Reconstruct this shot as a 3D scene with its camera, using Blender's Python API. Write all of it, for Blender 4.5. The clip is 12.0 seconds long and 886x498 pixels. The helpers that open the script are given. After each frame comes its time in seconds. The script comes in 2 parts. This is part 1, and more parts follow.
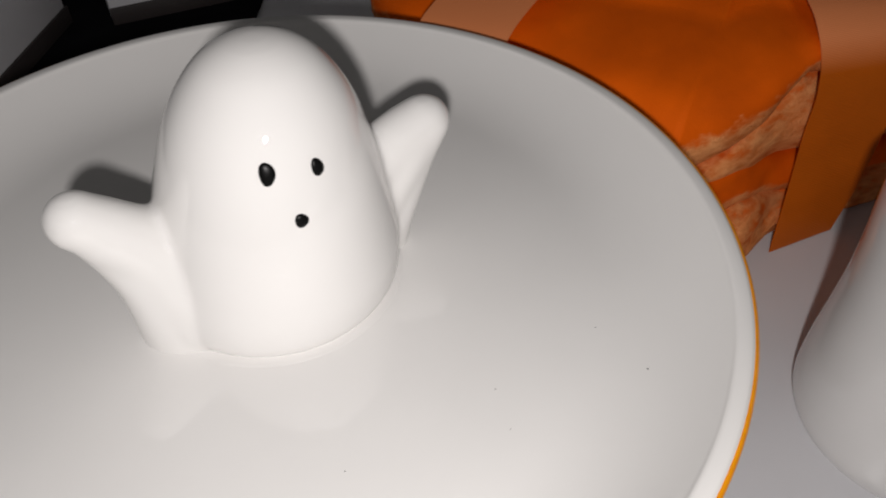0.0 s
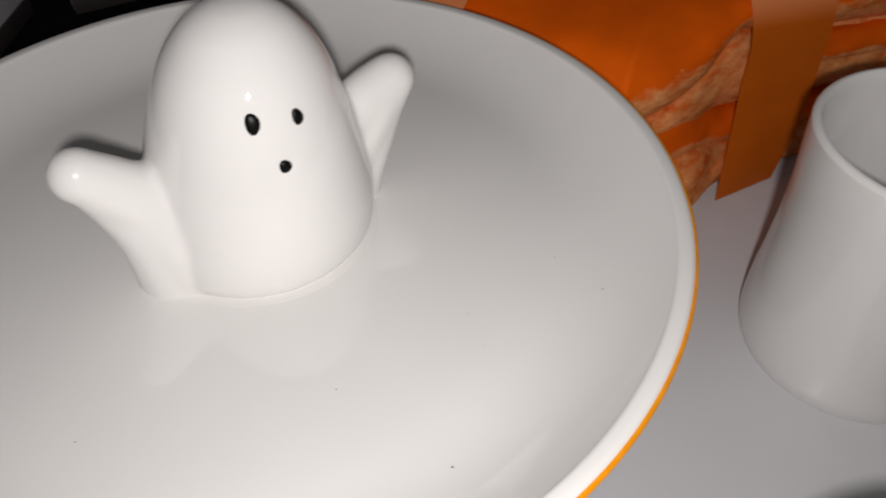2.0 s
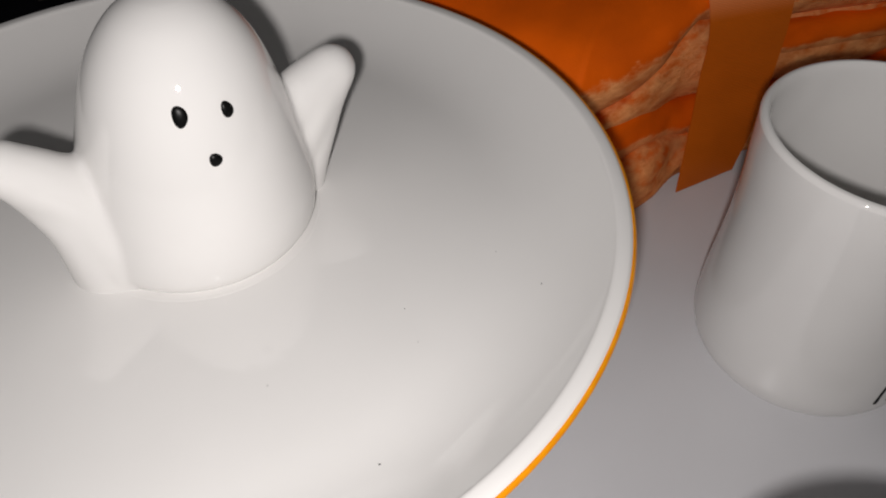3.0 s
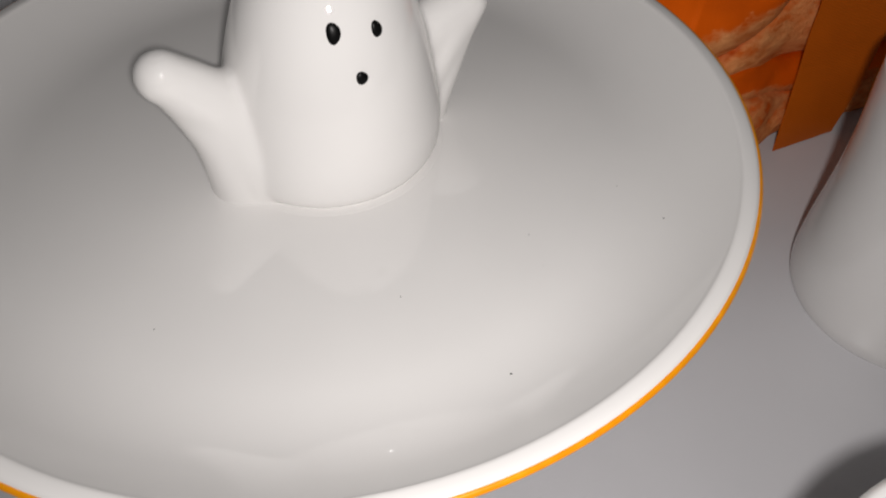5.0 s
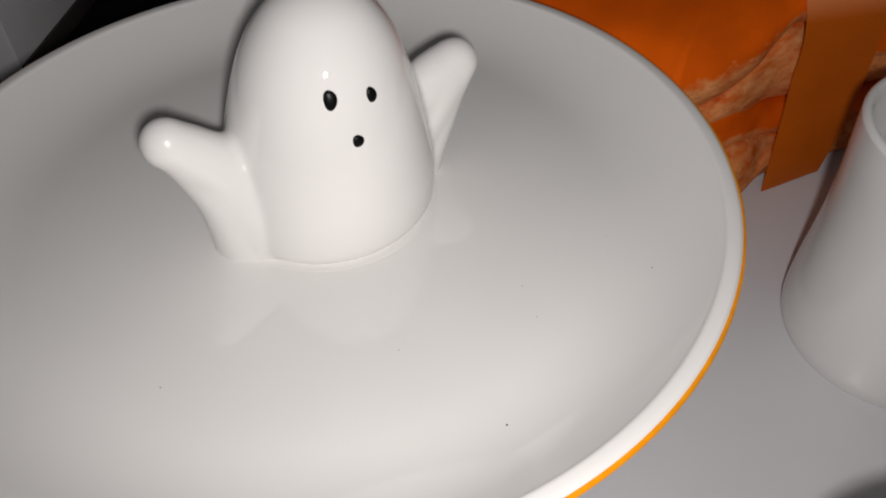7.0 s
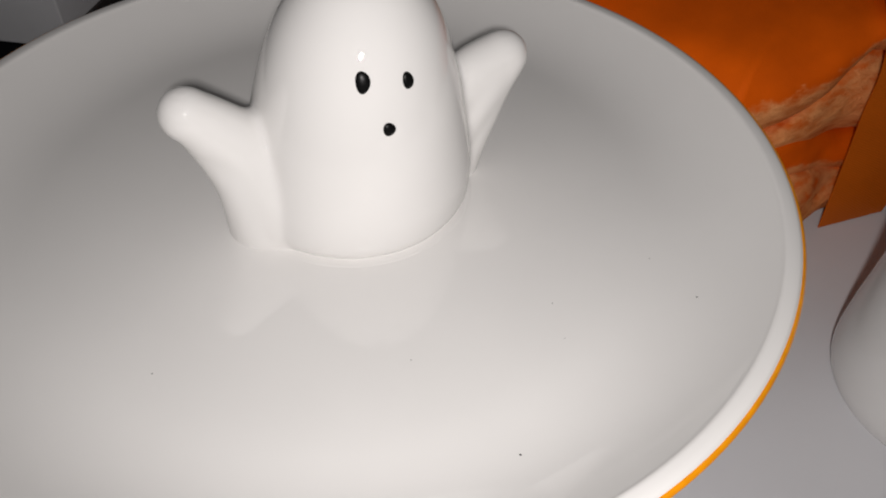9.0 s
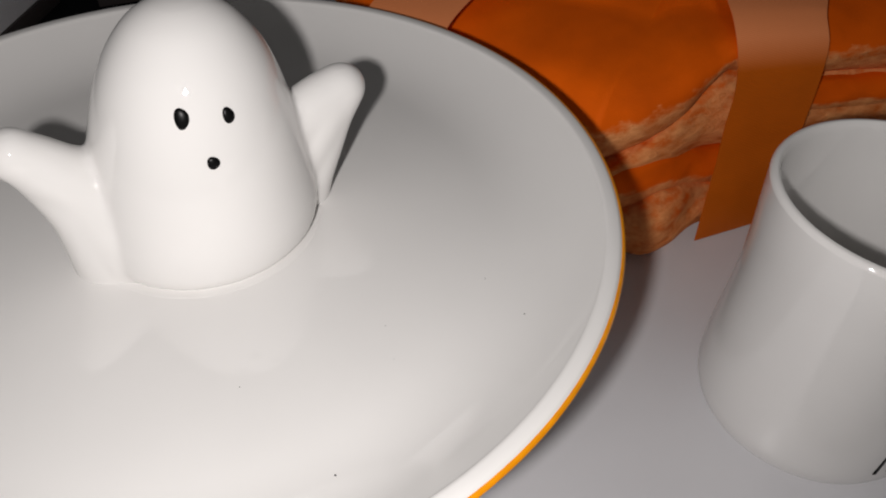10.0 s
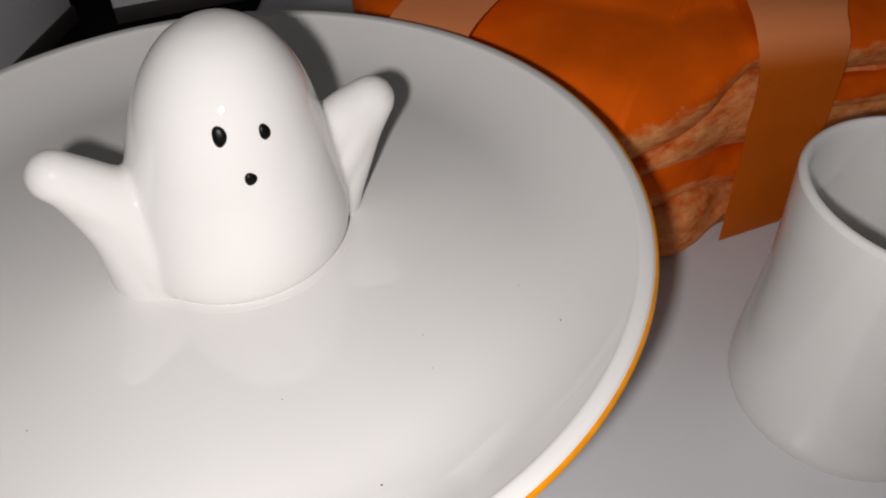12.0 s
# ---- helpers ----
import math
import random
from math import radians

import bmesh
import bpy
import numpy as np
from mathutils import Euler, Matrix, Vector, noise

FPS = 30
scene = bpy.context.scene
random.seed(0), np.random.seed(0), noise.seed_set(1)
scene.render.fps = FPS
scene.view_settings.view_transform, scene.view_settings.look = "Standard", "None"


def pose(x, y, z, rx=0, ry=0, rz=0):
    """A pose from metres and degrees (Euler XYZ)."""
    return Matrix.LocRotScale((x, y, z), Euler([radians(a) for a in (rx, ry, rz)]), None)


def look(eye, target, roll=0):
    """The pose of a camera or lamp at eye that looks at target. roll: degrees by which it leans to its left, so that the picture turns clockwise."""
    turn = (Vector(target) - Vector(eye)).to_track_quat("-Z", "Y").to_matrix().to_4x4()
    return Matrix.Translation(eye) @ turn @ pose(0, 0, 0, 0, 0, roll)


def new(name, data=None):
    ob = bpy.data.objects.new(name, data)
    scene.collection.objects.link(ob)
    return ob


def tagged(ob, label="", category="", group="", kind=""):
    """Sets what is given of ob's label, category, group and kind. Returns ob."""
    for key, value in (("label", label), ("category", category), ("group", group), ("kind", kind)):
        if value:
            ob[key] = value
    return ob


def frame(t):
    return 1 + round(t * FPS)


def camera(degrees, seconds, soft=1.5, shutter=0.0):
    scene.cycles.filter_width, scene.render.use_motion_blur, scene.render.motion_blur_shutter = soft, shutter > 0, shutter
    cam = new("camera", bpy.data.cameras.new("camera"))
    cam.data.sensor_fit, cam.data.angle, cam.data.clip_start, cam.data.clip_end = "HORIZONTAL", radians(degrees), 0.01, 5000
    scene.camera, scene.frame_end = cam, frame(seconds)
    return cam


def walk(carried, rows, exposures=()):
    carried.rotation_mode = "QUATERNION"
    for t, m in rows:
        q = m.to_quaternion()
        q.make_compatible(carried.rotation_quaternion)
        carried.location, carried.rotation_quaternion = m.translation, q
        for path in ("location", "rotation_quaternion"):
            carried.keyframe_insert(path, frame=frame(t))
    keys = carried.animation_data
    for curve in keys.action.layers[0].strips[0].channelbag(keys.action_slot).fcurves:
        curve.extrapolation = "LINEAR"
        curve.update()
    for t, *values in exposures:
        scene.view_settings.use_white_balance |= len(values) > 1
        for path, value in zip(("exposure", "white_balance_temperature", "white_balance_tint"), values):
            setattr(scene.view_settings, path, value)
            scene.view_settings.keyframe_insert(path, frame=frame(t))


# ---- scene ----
cam = camera(59.6, 12.0, soft=2.0, shutter=0.3)
# seconds, eye x y z in metres, yaw, pitch, roll in degrees
PATH = [
    (0.0, 0.0520, -0.1458, 0.2382, 1.60, -43.80, -0.69),
    (0.5, 0.0343, -0.1558, 0.2411, 1.70, -44.13, -0.61),
    (1.0, 0.0150, -0.1646, 0.2432, 1.55, -44.38, 0.43),
    (1.5, 0.0337, -0.1622, 0.2424, 0.91, -44.76, 0.70),
    (2.0, 0.0503, -0.1688, 0.2423, -1.94, -44.60, -0.97),
    (2.5, 0.0653, -0.1672, 0.2416, -3.67, -45.11, -0.20),
    (4.5, 0.0476, -0.1668, 0.2441, 1.02, -46.35, 0.01),
    (5.0, 0.0420, -0.1794, 0.2392, 1.70, -47.87, -0.40),
    (5.5, 0.0384, -0.1823, 0.2399, 1.66, -49.77, -0.04),
    (6.0, 0.0343, -0.1917, 0.2376, 1.92, -50.30, -0.24),
    (6.5, 0.0360, -0.1909, 0.2384, 2.38, -50.25, -0.79),
    (7.0, 0.0434, -0.1803, 0.2482, 1.68, -45.39, -1.51),
    (9.0, 0.0452, -0.1691, 0.2359, 5.41, -44.83, 1.30),
    (9.5, 0.0612, -0.1704, 0.2411, 3.01, -43.79, 1.17),
    (10.0, 0.0792, -0.1703, 0.2414, 1.65, -43.10, 1.77),
    (10.5, 0.0739, -0.1669, 0.2442, 1.86, -42.94, 1.78),
    (11.0, 0.0710, -0.1727, 0.2435, 2.24, -42.65, 1.67),
    (11.5, 0.0691, -0.1761, 0.2440, 2.22, -42.50, 1.23),
    (12.0, 0.0730, -0.1710, 0.2437, 2.81, -42.84, -0.50),
]
walk(cam, [(t, pose(x, y, z, 90 + pitch, 0, yaw) @ pose(0, 0, 0, 0, 0, roll)) for t, x, y, z, yaw, pitch, roll in PATH],
     exposures=[(0, 0.0), (1.0, 0.0), (2.0, -0.09), (2.5, -0.09), (4.5, -0.12), (5.0, -0.2), (5.5, -0.3), (6.5, -0.3), (7.0, -0.19), (9.0, -0.13), (9.5, -0.14), (10.0, -0.05), (12.0, -0.02)])

# ---- light: a dark room, lit by the small torch lamp that is held beside the lens ----
world = bpy.data.worlds.new("dark_room")
scene.world = world
world.use_nodes = True
world.node_tree.nodes["Background"].inputs[0].default_value = (1.0, 0.97, 0.96, 1)
world.node_tree.nodes["Background"].inputs[1].default_value = 0.046
torch = new("torch_lamp", bpy.data.lights.new("torch_lamp", "SPOT"))
torch.data.energy, torch.data.shadow_soft_size, torch.data.color = 2.15, 0.0055, (1.0, 0.957, 0.938)
torch.data.spot_size, torch.data.spot_blend = radians(168), 1.0
torch.matrix_world = look((0.052, -0.198, 0.250), (0.10, 0.12, 0.07))

# ---- materials ----


def material(name, colour, rough, spread=0.04, scale=60.0, bump=0.05, bump_scale=400.0, coat=0.0, metal=0.0, sheen=0.0):
    m = bpy.data.materials.new(name)
    m.use_nodes = True
    n, l = m.node_tree.nodes, m.node_tree.links
    b = n["Principled BSDF"]
    co = n.new("ShaderNodeTexCoord")
    big = n.new("ShaderNodeTexNoise")
    big.inputs["Scale"].default_value, big.inputs["Detail"].default_value = scale, 6
    ramp = n.new("ShaderNodeValToRGB")
    ramp.color_ramp.elements[0].position, ramp.color_ramp.elements[1].position = 0.3, 0.7
    ramp.color_ramp.elements[0].color = (*[c * (1 - spread) for c in colour], 1)
    ramp.color_ramp.elements[1].color = (*[min(1, c * (1 + spread)) for c in colour], 1)
    l.new(co.outputs["Object"], big.inputs["Vector"])
    l.new(big.outputs["Fac"], ramp.inputs["Fac"])
    l.new(ramp.outputs["Color"], b.inputs["Base Color"])
    fine = n.new("ShaderNodeTexNoise")
    fine.inputs["Scale"].default_value, fine.inputs["Detail"].default_value = bump_scale, 4
    bp = n.new("ShaderNodeBump")
    bp.inputs["Strength"].default_value, bp.inputs["Distance"].default_value = bump, 0.001
    l.new(co.outputs["Object"], fine.inputs["Vector"])
    l.new(fine.outputs["Fac"], bp.inputs["Height"])
    l.new(bp.outputs["Normal"], b.inputs["Normal"])
    b.inputs["Roughness"].default_value, b.inputs["Metallic"].default_value = rough, metal
    b.inputs["Coat Weight"].default_value, b.inputs["Coat Roughness"].default_value = coat, 0.06
    b.inputs["Sheen Weight"].default_value = sheen
    return m


CERAMIC = material("glazed_white_ceramic", (0.81, 0.795, 0.778), 0.035, 0.015, 25, 0.022, 45)
CERAMIC.node_tree.nodes["Principled BSDF"].inputs["IOR"].default_value = 1.6
GOLD = material("gold_lustre", (0.95, 0.33, 0.004), 0.3, 0.12, 200, 0.1, 500, metal=0.1)
BLACK_GLAZE = material("black_glaze", (0.004, 0.004, 0.004), 0.32, 0.3, 500, 0.04, 900)
BLACK_GLAZE.node_tree.nodes["Principled BSDF"].inputs["Specular IOR Level"].default_value = 0.12
TABLE = material("white_laminate", (0.70, 0.695, 0.715), 0.3, 0.035, 12, 0.05, 900)


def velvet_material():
    """Deep orange pile, with crushed peach pile and its sheen painted into the colour by a vertex mask, broken up by
    noise.
    """
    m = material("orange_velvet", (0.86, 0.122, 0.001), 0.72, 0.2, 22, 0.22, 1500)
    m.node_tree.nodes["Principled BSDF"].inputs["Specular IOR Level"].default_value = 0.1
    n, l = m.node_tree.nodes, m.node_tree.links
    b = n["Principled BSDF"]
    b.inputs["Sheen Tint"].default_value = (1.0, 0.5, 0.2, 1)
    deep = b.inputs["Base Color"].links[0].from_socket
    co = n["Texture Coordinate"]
    # mask for crushed pile and the pale pile sheen painted with it
    crush_sheen = n.new("ShaderNodeAttribute")
    crush_sheen.attribute_name = "crush_sheen"
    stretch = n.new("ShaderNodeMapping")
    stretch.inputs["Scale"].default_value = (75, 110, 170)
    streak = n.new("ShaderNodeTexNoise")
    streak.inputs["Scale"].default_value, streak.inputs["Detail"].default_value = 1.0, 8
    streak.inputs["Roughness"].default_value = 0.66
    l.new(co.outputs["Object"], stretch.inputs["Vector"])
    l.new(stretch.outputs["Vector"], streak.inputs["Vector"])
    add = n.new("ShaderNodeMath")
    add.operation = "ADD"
    l.new(crush_sheen.outputs["Fac"], add.inputs[0])
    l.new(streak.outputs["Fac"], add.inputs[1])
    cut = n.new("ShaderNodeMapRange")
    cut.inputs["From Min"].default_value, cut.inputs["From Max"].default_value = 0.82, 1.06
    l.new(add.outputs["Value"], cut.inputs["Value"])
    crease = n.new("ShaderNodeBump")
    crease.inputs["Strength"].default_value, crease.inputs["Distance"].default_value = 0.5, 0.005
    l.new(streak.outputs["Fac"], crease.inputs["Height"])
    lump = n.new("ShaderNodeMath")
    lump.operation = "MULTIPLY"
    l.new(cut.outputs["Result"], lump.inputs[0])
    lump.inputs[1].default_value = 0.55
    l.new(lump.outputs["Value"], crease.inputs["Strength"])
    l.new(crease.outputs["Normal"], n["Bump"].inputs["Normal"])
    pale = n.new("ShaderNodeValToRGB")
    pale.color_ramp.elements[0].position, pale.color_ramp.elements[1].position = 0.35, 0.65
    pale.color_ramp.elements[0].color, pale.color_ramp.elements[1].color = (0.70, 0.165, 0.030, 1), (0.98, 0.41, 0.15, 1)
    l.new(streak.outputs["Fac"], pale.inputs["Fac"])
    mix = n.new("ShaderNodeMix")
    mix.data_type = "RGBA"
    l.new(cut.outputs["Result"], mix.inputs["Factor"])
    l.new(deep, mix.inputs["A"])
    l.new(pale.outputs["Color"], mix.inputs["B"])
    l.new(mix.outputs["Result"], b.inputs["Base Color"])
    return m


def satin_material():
    """Orange satin: a smooth deep tone that passes into a paler, finely ridged one, which paints the sheen of the upper
    part into the colour.
    """
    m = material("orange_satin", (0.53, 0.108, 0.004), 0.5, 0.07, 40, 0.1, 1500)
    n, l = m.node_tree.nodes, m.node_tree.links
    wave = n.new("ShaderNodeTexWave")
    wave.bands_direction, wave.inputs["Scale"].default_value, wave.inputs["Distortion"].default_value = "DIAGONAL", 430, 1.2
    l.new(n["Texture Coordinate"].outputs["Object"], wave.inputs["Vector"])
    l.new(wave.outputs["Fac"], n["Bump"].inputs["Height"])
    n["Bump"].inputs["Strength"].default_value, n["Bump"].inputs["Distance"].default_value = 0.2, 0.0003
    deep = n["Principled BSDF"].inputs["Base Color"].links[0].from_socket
    # painted sheen: a vertex mask mixes in the paler ridged tone
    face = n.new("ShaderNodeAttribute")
    face.attribute_name = "sheened"
    sheen_bands = n.new("ShaderNodeValToRGB")
    sheen_bands.color_ramp.elements[0].color, sheen_bands.color_ramp.elements[1].color = (0.80, 0.245, 0.088, 1), (0.90, 0.315, 0.122, 1)
    l.new(wave.outputs["Fac"], sheen_bands.inputs["Fac"])
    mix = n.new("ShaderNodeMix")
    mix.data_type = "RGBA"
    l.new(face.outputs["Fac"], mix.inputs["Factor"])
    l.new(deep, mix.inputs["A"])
    l.new(sheen_bands.outputs["Color"], mix.inputs["B"])
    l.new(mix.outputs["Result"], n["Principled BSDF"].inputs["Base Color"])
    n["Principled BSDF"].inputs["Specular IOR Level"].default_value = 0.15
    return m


VELVET, SATIN = velvet_material(), satin_material()
BLACK_BOARD = material("black_lacquer", (0.004, 0.004, 0.005), 0.9, 0.2, 50)
BLACK_BOARD.node_tree.nodes["Principled BSDF"].inputs["Specular IOR Level"].default_value = 0.1
FOOT = material("dark_taupe_card", (0.035, 0.028, 0.027), 0.6, 0.1, 40, 0.1, 500)
CARD = material("white_card", (0.72, 0.72, 0.74), 0.5, 0.04, 30, 0.1, 600)

# ---- mesh helpers ----


def finish(bm, name, mat, smooth=True):
    bmesh.ops.recalc_face_normals(bm, faces=bm.faces)
    me = bpy.data.meshes.new(name)
    for f in bm.faces:
        f.smooth = smooth
    bm.to_mesh(me)
    bm.free()
    for k in mat if isinstance(mat, (list, tuple)) else [mat]:
        me.materials.append(k)
    return me


def part(name, bm, mat, parent=None, label="", smooth=True):
    ob = new(name, finish(bm, name, mat, smooth))
    if parent:
        ob.parent = parent
    if label:
        ob["label"] = label
    return ob


def lathe(profile, steps=96, index=None):
    """A closed or open profile of (r, z) turned about z."""
    bm = bmesh.new()
    rings = []
    for r, z in profile:
        rings.append([bm.verts.new((0, 0, z))] if r < 1e-6 else
                     [bm.verts.new((r * math.cos(2 * math.pi * k / steps), r * math.sin(2 * math.pi * k / steps), z)) for k in range(steps)])
    for j, (a, b) in enumerate(zip(rings, rings[1:])):
        for k in range(steps):
            q = [a[k % len(a)], a[(k + 1) % len(a)], b[(k + 1) % len(b)], b[k % len(b)]]
            q = list(dict.fromkeys(q))
            if len(q) > 2:
                f = bm.faces.new(q)
                if index:
                    f.material_index = index(j)
    return bm


def curve(points, n=8):
    """Catmull-Rom through (r, z) points."""
    out = []
    p = [points[0], *points, points[-1]]
    for a, b, c, d in zip(p, p[1:], p[2:], p[3:]):
        for k in range(n):
            u = k / n
            out.append(tuple(0.5 * (2 * b[i] + (c[i] - a[i]) * u + (2 * a[i] - 5 * b[i] + 4 * c[i] - d[i]) * u * u
                                    + (3 * b[i] - a[i] - 3 * c[i] + d[i]) * u ** 3) for i in range(len(b))))
    return out + [tuple(points[-1])]


def slab(x0, x1, y0, y1, z0, z1, bevel=0.0, segs=2):
    bm = bmesh.new()
    bmesh.ops.create_cube(bm, size=1)
    for v in bm.verts:
        v.co = ((x0 + x1) / 2 + v.co.x * (x1 - x0), (y0 + y1) / 2 + v.co.y * (y1 - y0), (z0 + z1) / 2 + v.co.z * (z1 - z0))
    if bevel:
        bmesh.ops.bevel(bm, geom=bm.edges[:], offset=bevel, segments=segs, profile=0.5, affect="EDGES")
    return bm


def fused(bms, voxel, rounds):
    """One closed skin round several overlapping solids, with softened joints."""
    bm = bmesh.new()
    for k in bms:
        me = bpy.data.meshes.new("piece")
        bmesh.ops.recalc_face_normals(k, faces=k.faces)
        k.to_mesh(me)
        k.free()
        bm.from_mesh(me)
        bpy.data.meshes.remove(me)
    me = bpy.data.meshes.new("piece")
    bm.to_mesh(me)
    bm.free()
    ob = new("piece", me)
    mod = ob.modifiers.new("skin", "REMESH")
    mod.mode, mod.voxel_size = "VOXEL", voxel
    skin = bpy.data.meshes.new_from_object(ob.evaluated_get(bpy.context.evaluated_depsgraph_get()))
    bpy.data.objects.remove(ob)
    bpy.data.meshes.remove(me)
    out = bmesh.new()
    out.from_mesh(skin)
    bpy.data.meshes.remove(skin)
    for _ in range(rounds):
        bmesh.ops.smooth_vert(out, verts=out.verts, factor=0.5, use_axis_x=True, use_axis_y=True, use_axis_z=True)
    return out


def limb(stations, n=16):
    """Overlapping balls along a smooth line of (x, y, z, radius)."""
    out = []
    for x, y, z, r in curve(stations, n):
        bm = bmesh.new()
        bmesh.ops.create_icosphere(bm, subdivisions=3, radius=r)
        bmesh.ops.translate(bm, verts=bm.verts, vec=(x, y, z))
        out.append(bm)
    return out


# ---- the room ----
RIM = 0.1008          # height of the plate's rim over the table
FLOOR = RIM - 0.0133  # height of the plate's well
tagged(part("table", slab(-0.6, 0.8, -0.6, 0.8, -0.03, 0.0, 0.003), TABLE), "white laminate tabletop with a soft sheen", "table", kind="structure")

# ---- cake stand with the ghost ----
stand = tagged(new("cake_stand"), "white glazed ceramic cake stand with a worn gold rim", "cake stand")
WELL = [(0.04, 0.0)] + [(0.087 + 0.0320 * k / 20, 0.0127 * (k / 20) ** 2.5) for k in range(21)] + [(0.1196, 0.01345), (0.1203, 0.0138), (0.1212, 0.0139)]  # radius, rise
top = [(0, FLOOR)] + [(r, FLOOR + z) for r, z in WELL[:1] + curve(WELL[1:], 3)]
lip = curve([(0.1212, RIM + 0.0006), (0.1221, RIM + 0.0006), (0.1232, RIM + 0.0004), (0.1240, RIM - 0.0002)], 4)
under = curve([(0.1246, RIM - 0.0016), (0.121, RIM - 0.008), (0.108, RIM - 0.0155), (0.08, RIM - 0.019), (0, RIM - 0.02)], 6)
part("plate", lathe(top + lip[1:] + under, 192), CERAMIC, stand)
part("rim_band", lathe(curve([(0.1237, RIM - 0.0001), (0.1244, RIM - 0.0002), (0.1249, RIM - 0.0007), (0.1250, RIM - 0.0010), (0.1247, RIM - 0.0014), (0.1236, RIM - 0.0013)], 3), 192), GOLD, stand, "worn gold lustre edge")
part("pedestal", lathe(curve([(0.022, RIM - 0.021), (0.021, 0.05), (0.026, 0.03), (0.05, 0.01), (0.058, 0.004), (0.057, 0.0), (0, 0.0)], 6)), CERAMIC, stand)


GHOST = [(-0.003, 0.0280), (0.0, 0.0308), (0.0012, 0.0320), (0.0035, 0.0328), (0.009, 0.0328), (0.0135, 0.0321), (0.0270, 0.0293), (0.0372, 0.0268),
         (0.0473, 0.0236), (0.0541, 0.0205), (0.0595, 0.0169), (0.0637, 0.0130), (0.0664, 0.0086), (0.0677, 0.0045), (0.0681, 0.0)]  # height over the well, radius
GHOST = [(FLOOR + h, r) for h, r in GHOST]


def ghost_radius(z):
    return float(np.interp(z, [a for a, _ in GHOST], [b for _, b in GHOST]))


def ghost_centre(z):
    h = z - FLOOR
    return 0.0028 + 0.060 * h, 0.0030 + 0.052 * h


def arm(turn, stations):
    """Limb stations of (distance from the axis, sideways, height over the well, radius), in the upright plane at that turn."""
    c, s = math.cos(radians(turn)), math.sin(radians(turn))
    return limb([(0.0025 + u * c - v * s, 0.0012 + u * s + v * c, FLOOR + h, r) for u, v, h, r in stations], 12)


def ghost():
    body = lathe([(0, GHOST[0][0])] + curve([(r, z) for z, r in GHOST], 6), 64)
    for v in body.verts:
        x, y = ghost_centre(v.co.z)
        v.co.x, v.co.y = v.co.x + x, v.co.y + y
    near = arm(-149.6, [(0.0410, 0, 0.0375, 0.0070), (0.0345, 0, 0.0310, 0.0075), (0.0240, 0, 0.0230, 0.0085)])
    near += arm(-149.6, [(0.0380, 0, 0.0345, 0.0074), (0.0335, 0, 0.0250, 0.0082), (0.0290, 0.0018, 0.0165, 0.0100), (0.0264, 0.0034, 0.0065, 0.0117), (0.0258, 0.0036, -0.0010, 0.0122)])
    near += arm(-149.6, [(0.0365, 0, 0.0325, 0.0080), (0.0280, 0.0012, 0.0222, 0.0100), (0.0220, 0.0045, 0.0080, 0.0128), (0.0210, 0.0045, -0.0010, 0.0130)])
    far = arm(30.6, [(0.0467, 0, 0.0340, 0.0070), (0.0420, 0, 0.0265, 0.0073), (0.0378, 0, 0.0170, 0.0076), (0.0332, 0, 0.0065, 0.0081), (0.0305, 0, -0.0020, 0.0086)])
    far += arm(30.6, [(0.0457, 0, 0.0340, 0.0070), (0.0370, 0, 0.0300, 0.0078), (0.0260, 0, 0.0215, 0.0090)])
    far += arm(30.6, [(0.0445, 0, 0.0320, 0.0070), (0.0375, 0, 0.0242, 0.0086), (0.0300, 0, 0.0120, 0.0088), (0.0250, 0, 0.0030, 0.0100)])
    bm = fused([body, *near, *far], 0.0007, 14)
    for f in bm.faces:
        f.smooth = True
    # eyes and mouth: shallow drops of black glaze
    for x, z, y, half_w, half_h in ((0.0113, 0.1360, -0.0177, 0.0018, 0.0027), (0.0216, 0.1347, -0.0129, 0.0015, 0.0021), (0.0174, 0.1247, -0.0189, 0.0016, 0.0017)):
        cx, cy = ghost_centre(z)
        way = Vector((x - cx, y - cy, 0)).normalized()
        slope = (ghost_radius(z - 0.003) - ghost_radius(z + 0.003)) / 0.006
        out = Vector((way.x, way.y, slope)).normalized()
        side = Vector((0, 0, 1)).cross(out).normalized()
        spot = Vector((cx, cy, z)) + way * (ghost_radius(z) - 0.0001)
        drop = bmesh.ops.create_icosphere(bm, subdivisions=3, radius=1)["verts"]
        for v in drop:
            wob = 1 + 0.05 * math.sin(3 * math.atan2(v.co.y, v.co.x) + 100 * x)
            v.co = spot + side * (v.co.x * half_w * wob) + out.cross(side) * (v.co.y * half_h * wob) + out * (v.co.z * 0.0007)
        for f in {f for v in drop for f in v.link_faces}:
            f.material_index, f.smooth = 1, True
    return bm


part("ghost_figure", ghost(), [CERAMIC, BLACK_GLAZE], stand, "smooth white ghost with raised arms and black dot face")
for x, y, r in ((0.0973, -0.0316, 0.00026), (0.0609, -0.0365, 0.00018), (0.0277, -0.0586, 0.00018), (-0.0314, -0.0699, 0.0002), (0.0545, -0.0813, 0.0003), (0.0868, -0.0171, 0.00016), (0.0641, -0.0475, 0.00014)):
    bm = bmesh.new()
    bmesh.ops.create_icosphere(bm, subdivisions=2, radius=r)
    bmesh.ops.scale(bm, verts=bm.verts, vec=(1, 0.7, 0.3))
    bmesh.ops.translate(bm, verts=bm.verts, vec=(x, y, FLOOR + float(np.interp(math.hypot(x, y), [r for r, _ in WELL], [z for _, z in WELL])) + 0.00005))
    part("speck", bm, BLACK_GLAZE, stand, "tiny dark fleck in the glaze")

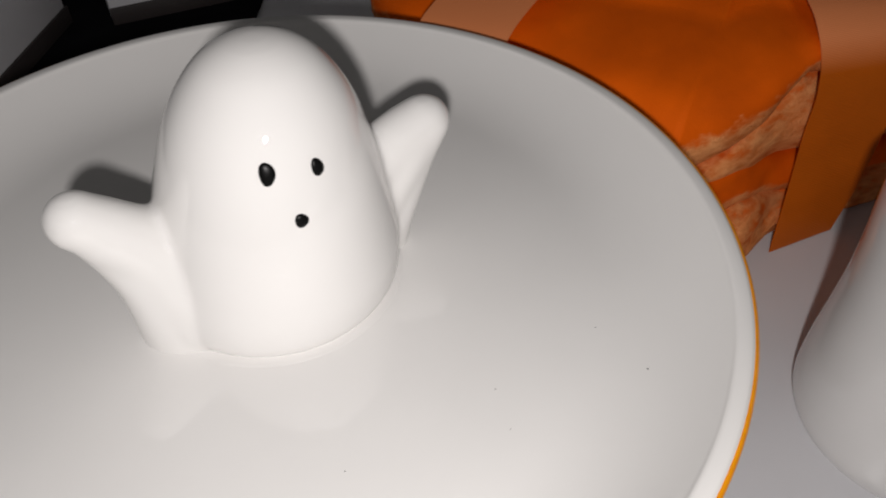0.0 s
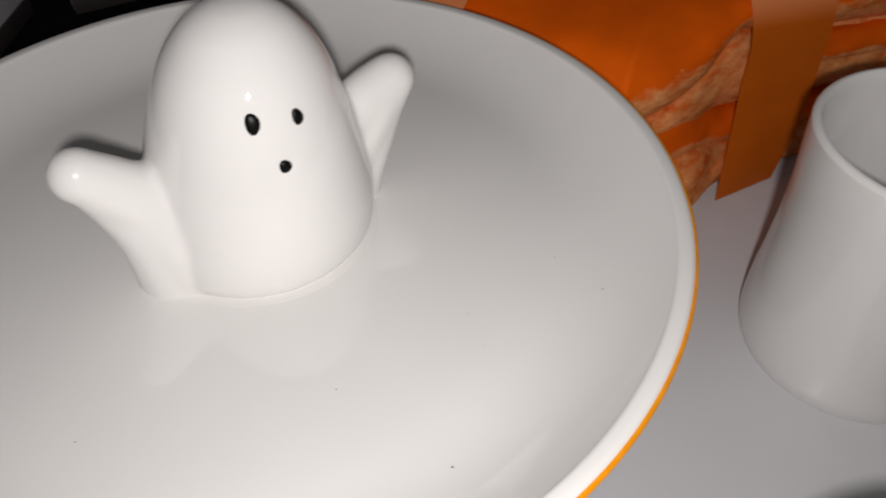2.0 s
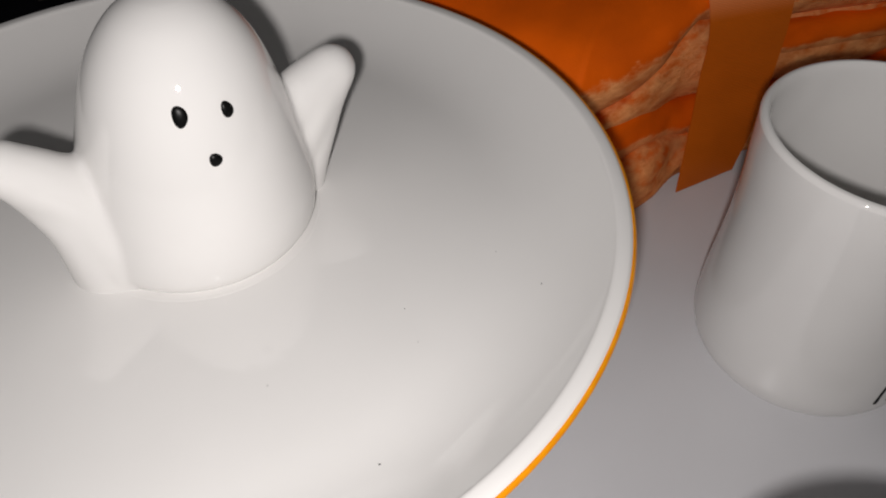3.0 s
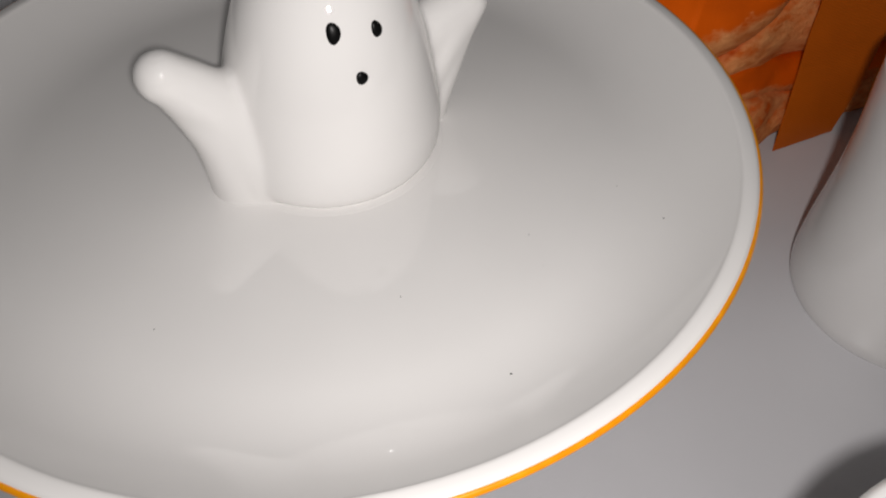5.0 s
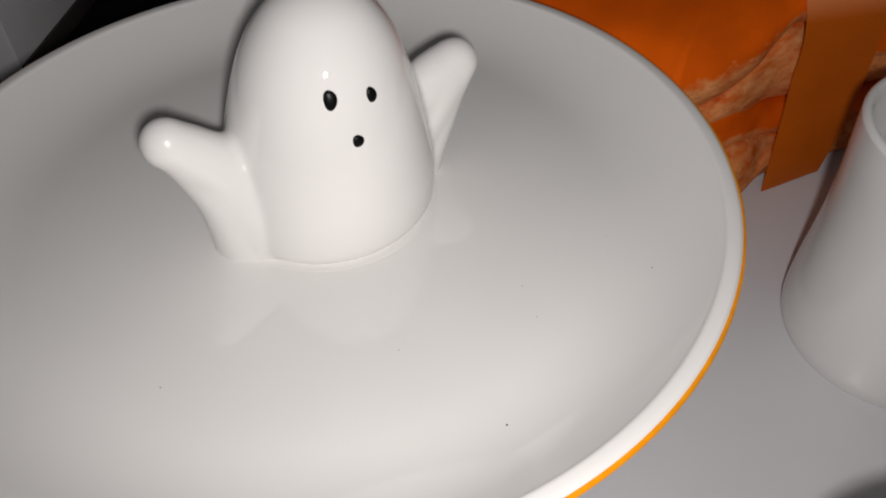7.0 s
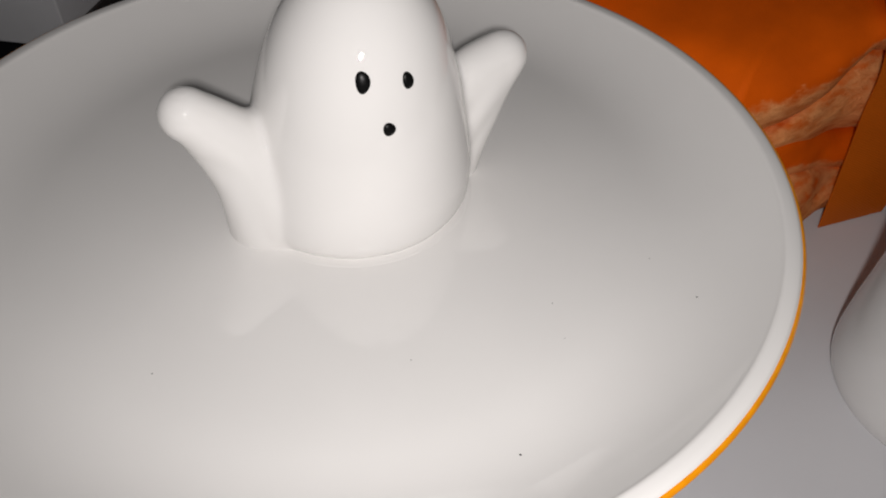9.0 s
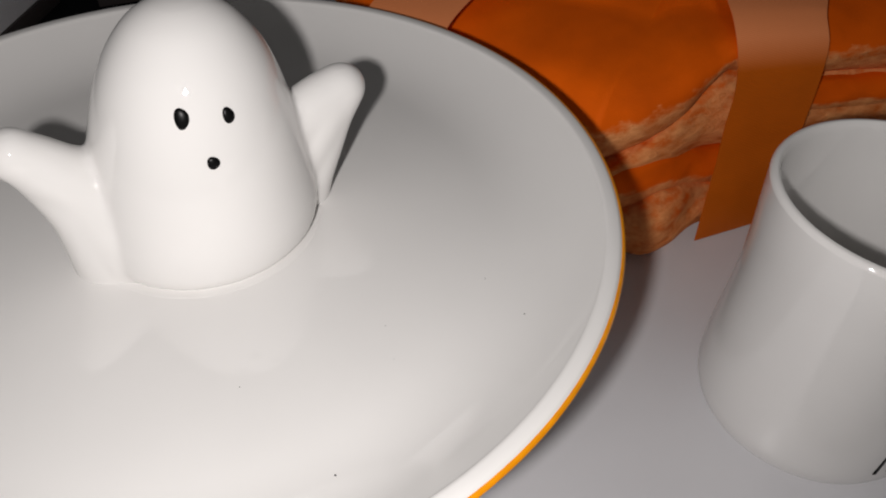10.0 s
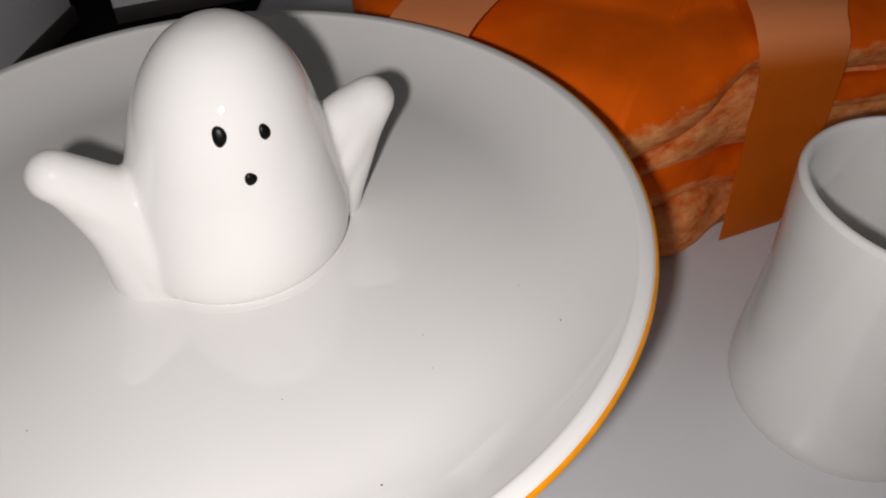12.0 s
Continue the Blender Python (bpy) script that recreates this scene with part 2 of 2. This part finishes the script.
bead = lathe(curve([(0.0290, FLOOR + 0.0006), (0.0310, FLOOR + 0.0003), (0.0325, FLOOR + 0.00014), (0.0336, FLOOR + 0.00006), (0.0341, FLOOR - 0.0002), (0.0341, FLOOR - 0.001), (0.0290, FLOOR - 0.001), (0.0290, FLOOR + 0.0006)], 5), 96)
bmesh.ops.translate(bead, verts=bead.verts, vec=(*ghost_centre(FLOOR), 0))
part("glaze_bead", bead, CERAMIC, stand)

# ---- mugs ----


def mug_radius(z):
    return float(np.interp(z, [0, 0.004, 0.012, 0.03, 0.05, 0.07, 0.09, 0.105], [0.0412, 0.0436, 0.0446, 0.0439, 0.0424, 0.0424, 0.0436, 0.0443]))


def build_mug(m, label, foot=0.0):
    mug = tagged(new("mug"), label, "mug", group="mugs")
    wall = [(mug_radius(z) + foot * (1 - z / 0.105), z) for z in (0, 0.003, 0.010, 0.025, 0.040, 0.058, 0.075, 0.09, 0.1015)]
    rim = [(0.0440, 0.1038), (0.0426, 0.1050), (0.0410, 0.1040)]
    inner = [(0.0402, 0.096), (0.0392, 0.06), (0.0388, 0.03), (0.036, 0.012), (0.028, 0.006), (0, 0.006)]
    part("body", lathe([(0, 0)] + curve(wall + rim + inner, 5), 96), CERAMIC, mug)
    mug.matrix_world = m
    return mug


mug = build_mug(pose(0.2145, 0.0165, 0) @ Matrix.Scale(0.94, 4), "white glazed ceramic mug with thin black strokes")
# thin black strokes of hand lettering, unreadable, run up the glaze
for turn, low, high, wide in ((-79, 0.012, 0.036, 0.0011), (-72, 0.012, 0.026, 0.0008)):
    bm = bmesh.new()
    rows = []
    for k in range(9):
        z = low + (high - low) * k / 8
        row = []
        for side in (-0.5, 0.5):
            a = radians(turn) + (side * wide + 0.002 * k / 8) / 0.04
            for lift in (-0.0004, 0.0002):
                r = mug_radius(z) + lift
                row.append(bm.verts.new((r * math.cos(a), r * math.sin(a), z)))
        rows.append(row)
    for p, q in zip(rows, rows[1:]):
        for i, j in ((0, 1), (1, 3), (3, 2), (2, 0)):
            bm.faces.new((p[i], p[j], q[j], q[i]))
    part("stroke", bm, BLACK_GLAZE, mug, "thin black painted stroke")
build_mug(pose(0.1440, -0.1490, 0, 0, 0, 40) @ Matrix.Scale(0.97, 4), "plain white glazed ceramic mug with a broad foot, empty", 0.012)

# ---- velvet bundle, in its own frame: x along the front, y to the back ----
bundle = tagged(new("velvet_bundle"), "stack of folded orange velvet tied with satin ribbon", "folded fabric")
bundle.matrix_world = pose(0.1605, 0.0738, 0, 0, 0, 37.65) @ Matrix.Scale(0.918, 4)


def ramp(*pairs):
    return lambda x: float(np.interp(x, [p for p, _ in pairs], [q for _, q in pairs]))


def fold(outline, low, high, seed, rough=0.0016, n=12, round_off=1.1, crush_sheen=(0.0, 0.6), dome=0.0, edge_sheen=0.5):
    """A soft folded layer: a closed outline, under and upper heights that run along x, a rounded edge, wrinkles."""
    bm = bmesh.new()
    ring = curve([*outline, outline[0]], n)[:-1]
    cx, cy = sum(p[0] for p in ring) / len(ring), sum(p[1] for p in ring) / len(ring)
    rings = []
    # amount of crushed pile and painted sheen, stored per vertex
    worn = bm.verts.layers.float.new("crush_sheen")
    stations = [(-1.0, 0.35), (-1.0, 0.9)] + [(math.sin(radians(a)), 0) for a in (-72, -54, -38, -22, -8, 6, 20, 34, 48, 62, 75, 84)] + [(1.0, q) for q in (0.03, 0.07, 0.12, 0.18, 0.25, 0.34, 0.44, 0.56, 0.68, 0.8, 0.92)]
    for w, pull in stations:
        row = []
        for x, y in ring:
            d = Vector((x - cx, y - cy, 0))
            h = (high(x) - low(x)) / 2
            edge = h * (round_off if w > 0 else 1.0) * (1 - math.sqrt(max(0, 1 - w * w)))
            k = 1.0 if not pull else (1 - pull if w >= 1 else pull)
            p = Vector((cx, cy, 0)) + (d - d.normalized() * edge) * k
            p.z = low(x) + h + h * w if not pull else (high(x) * k + (high(cx) + dome) * (1 - k) if w >= 1 else low(x))
            u = Vector((p.x * 26 + seed, p.y * 26, p.z * 60))
            v = Vector((p.x * 14 + seed, p.y * 14, p.z * 160))
            s = noise.noise(u) * rough + (noise.noise(v) + noise.noise(u * 3.3) * 0.5) * rough * (0.9 if not pull else 0.3)
            p += d.normalized() * s * (1.5 if not pull else 0) + Vector((0, 0, s * 0.6))
            p.z = max(p.z, 0.0003)
            vert = bm.verts.new(p)
            # paler towards the lower edge: crushed pile with its sheen painted in
            vert[worn] = crush_sheen[0] + crush_sheen[1] * min(1, max(0, edge_sheen - 1.1 * w)) if not pull else crush_sheen[0]
            row.append(vert)
        rings.append(row)
    m = len(ring)
    for a, b in zip(rings, rings[1:]):
        for k in range(m):
            bm.faces.new((a[k], a[(k + 1) % m], b[(k + 1) % m], b[k]))
    bm.faces.new(rings[0][::-1])
    bm.faces.new(rings[-1])
    return bm


BACK = [(0.235, 0.1), (0.215, 0.21), (0.06, 0.22)]
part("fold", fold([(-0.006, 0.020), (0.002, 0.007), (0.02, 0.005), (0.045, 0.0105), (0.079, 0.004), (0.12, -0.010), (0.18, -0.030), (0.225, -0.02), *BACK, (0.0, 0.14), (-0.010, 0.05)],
                  ramp((0, 0.0)), ramp((0, 0.034), (0.05, 0.024), (0.2, 0.026)), 1, 0.0030, crush_sheen=(0.56, 0.30)), VELVET, bundle, "crushed peach velvet fold with painted pile sheen")
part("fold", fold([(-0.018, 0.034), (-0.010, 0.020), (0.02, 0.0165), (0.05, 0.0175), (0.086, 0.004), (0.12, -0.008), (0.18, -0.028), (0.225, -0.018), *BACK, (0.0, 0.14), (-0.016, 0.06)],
                  ramp((0, 0.030), (0.05, 0.020), (0.2, 0.022)), ramp((-0.012, 0.0545), (0.0155, 0.0500), (0.054, 0.040), (0.1, 0.038), (0.2, 0.042)), 7, 0.0020, crush_sheen=(0.0, 0.95)), VELVET, bundle)
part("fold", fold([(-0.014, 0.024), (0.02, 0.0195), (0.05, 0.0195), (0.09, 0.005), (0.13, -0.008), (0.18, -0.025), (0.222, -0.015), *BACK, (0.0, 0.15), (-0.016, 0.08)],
                  ramp((-0.012, 0.049), (0.0155, 0.045), (0.054, 0.036), (0.1, 0.034), (0.2, 0.038)), ramp((-0.012, 0.056), (0.004, 0.061), (0.022, 0.070), (0.05, 0.084), (0.1, 0.078), (0.2, 0.074)), 13, 0.0022, crush_sheen=(0.54, 0.2)), VELVET, bundle, "crushed peach velvet fold with painted pile sheen")
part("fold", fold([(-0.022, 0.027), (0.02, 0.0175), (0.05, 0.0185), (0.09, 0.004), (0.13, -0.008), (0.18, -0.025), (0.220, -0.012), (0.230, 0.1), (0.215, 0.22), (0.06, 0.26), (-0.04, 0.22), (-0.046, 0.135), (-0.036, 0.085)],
                  ramp((-0.015, 0.0520), (0.004, 0.0565), (0.022, 0.0660), (0.038, 0.0755), (0.05, 0.085), (0.1, 0.076), (0.2, 0.07)), ramp((-0.04, 0.099), (0.05, 0.1045), (0.2, 0.1045)), 21, 0.0014, round_off=2.6, dome=0.016, crush_sheen=(0.08, 0.75), edge_sheen=0.44), VELVET, bundle, "smooth saturated orange velvet fold")


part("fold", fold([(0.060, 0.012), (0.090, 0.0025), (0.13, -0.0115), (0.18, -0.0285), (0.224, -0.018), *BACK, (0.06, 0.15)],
                  ramp((0.06, 0.060), (0.1, 0.058), (0.2, 0.054)), ramp((0.06, 0.074), (0.1, 0.0735), (0.2, 0.069)), 31, 0.0016, crush_sheen=(0.02, 0.8), edge_sheen=0.3), VELVET, bundle)


def ribbon(left, right, sheen_at, thick=0.0005):
    """A flat satin band between two edge lines; the third argument gives how far the painted pale sheen shows at a
    height.
    """
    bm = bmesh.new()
    # strength of the painted sheen, stored per vertex
    worn = bm.verts.layers.float.new("sheened")
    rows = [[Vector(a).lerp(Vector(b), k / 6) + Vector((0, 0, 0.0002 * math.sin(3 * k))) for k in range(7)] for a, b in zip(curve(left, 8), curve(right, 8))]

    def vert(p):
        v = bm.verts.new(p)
        v[worn] = sheen_at(p.z)
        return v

    tops = []
    for i, row in enumerate(rows):
        nxt, prv = rows[min(i + 1, len(rows) - 1)], rows[max(i - 1, 0)]
        nrm = (row[-1] - row[0]).cross(nxt[3] - prv[3]).normalized()
        tops.append([p + nrm * thick for p in row])
    # each strip keeps its own corners, so that the cut edges stay crisp
    n = len(rows)
    top, low = [[vert(p) for p in r] for r in tops], [[vert(p) for p in r] for r in rows]
    for i in range(n - 1):
        for k in range(6):
            bm.faces.new((top[i][k], top[i][k + 1], top[i + 1][k + 1], top[i + 1][k]))
            bm.faces.new((low[i][k], low[i + 1][k], low[i + 1][k + 1], low[i][k + 1]))
    for k in (0, 6):
        a, b = [vert(r[k]) for r in tops], [vert(r[k]) for r in rows]
        for i in range(n - 1):
            bm.faces.new((a[i], a[i + 1], b[i + 1], b[i]))
    for i in (0, -1):
        a, b = [vert(p) for p in tops[i]], [vert(p) for p in rows[i]]
        for k in range(6):
            bm.faces.new((a[k], b[k], b[k + 1], a[k + 1]))
    return bm


# sheen painted from the bend upward on the first band, all over the second
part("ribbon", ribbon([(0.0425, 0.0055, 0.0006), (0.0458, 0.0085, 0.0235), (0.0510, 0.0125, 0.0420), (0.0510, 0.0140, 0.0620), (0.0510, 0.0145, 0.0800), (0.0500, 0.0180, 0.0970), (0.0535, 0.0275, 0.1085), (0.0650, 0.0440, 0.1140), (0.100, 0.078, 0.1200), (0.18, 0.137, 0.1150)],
                      [(0.0800, -0.0025, 0.0006), (0.0850, -0.0034, 0.0235), (0.0868, -0.0036, 0.0440), (0.0872, -0.0034, 0.0640), (0.0880, -0.0024, 0.0830), (0.0895, 0.0005, 0.0985), (0.0940, 0.0085, 0.1075), (0.1050, 0.0170, 0.1110), (0.140, 0.043, 0.1165), (0.215, 0.10, 0.1130)], ramp((0.090, 0), (0.103, 1))), SATIN, bundle, "finely ridged orange satin ribbon with painted sheen")
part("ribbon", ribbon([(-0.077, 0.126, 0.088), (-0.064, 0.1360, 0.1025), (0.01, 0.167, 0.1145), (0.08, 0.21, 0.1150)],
                      [(-0.061, 0.090, 0.088), (-0.0416, 0.1026, 0.1035), (0.029, 0.129, 0.1165), (0.099, 0.169, 0.1175)], ramp((0.0, 1))), SATIN, bundle, "finely ridged orange satin ribbon with painted sheen")

# ---- things at the back ----
tagged(part("desk_mat", slab(-0.55, -0.080, 0.100, 0.75, 0.0, 0.0025, 0.0008), BLACK_BOARD), "matt black mat lying on the table", "mat")


def carton(m, wide, deep, high, label, front=False):
    """A closed card box with a lid line and a dark foot strip along its front and side."""
    ob = tagged(new("carton"), label, "box", group="cartons")
    part("tray", slab(0, wide, 0, deep, 0, high * 0.8, 0.0012), CARD, ob)
    part("lid", slab(-0.0012, wide + 0.0012, -0.0012, deep + 0.0012, high * 0.8, high, 0.0015), CARD, ob)
    for x0, x1, y0, y1 in ((wide + 0.0004, wide + 0.0024, 0.0, deep), (0.0, wide, -0.0024, -0.0004)) if front else ((wide + 0.0004, wide + 0.0024, 0.0, deep),):
        part("foot_strip", slab(x0, x1, y0, y1, 0, 0.011, 0.0005), FOOT, ob, "dark taupe strip along the foot")
    ob.matrix_world = m
    return ob


carton(pose(-0.204, 0.198, 0.0026, 0, 0, -3.2) @ pose(-0.18, 0, 0), 0.18, 0.110, 0.16, "plain white card box standing on the mat")
carton(pose(-0.168, 0.304, 0.0026, 0, 0, 27), 0.09, 0.14, 0.14, "small white card box standing behind the plate", True)
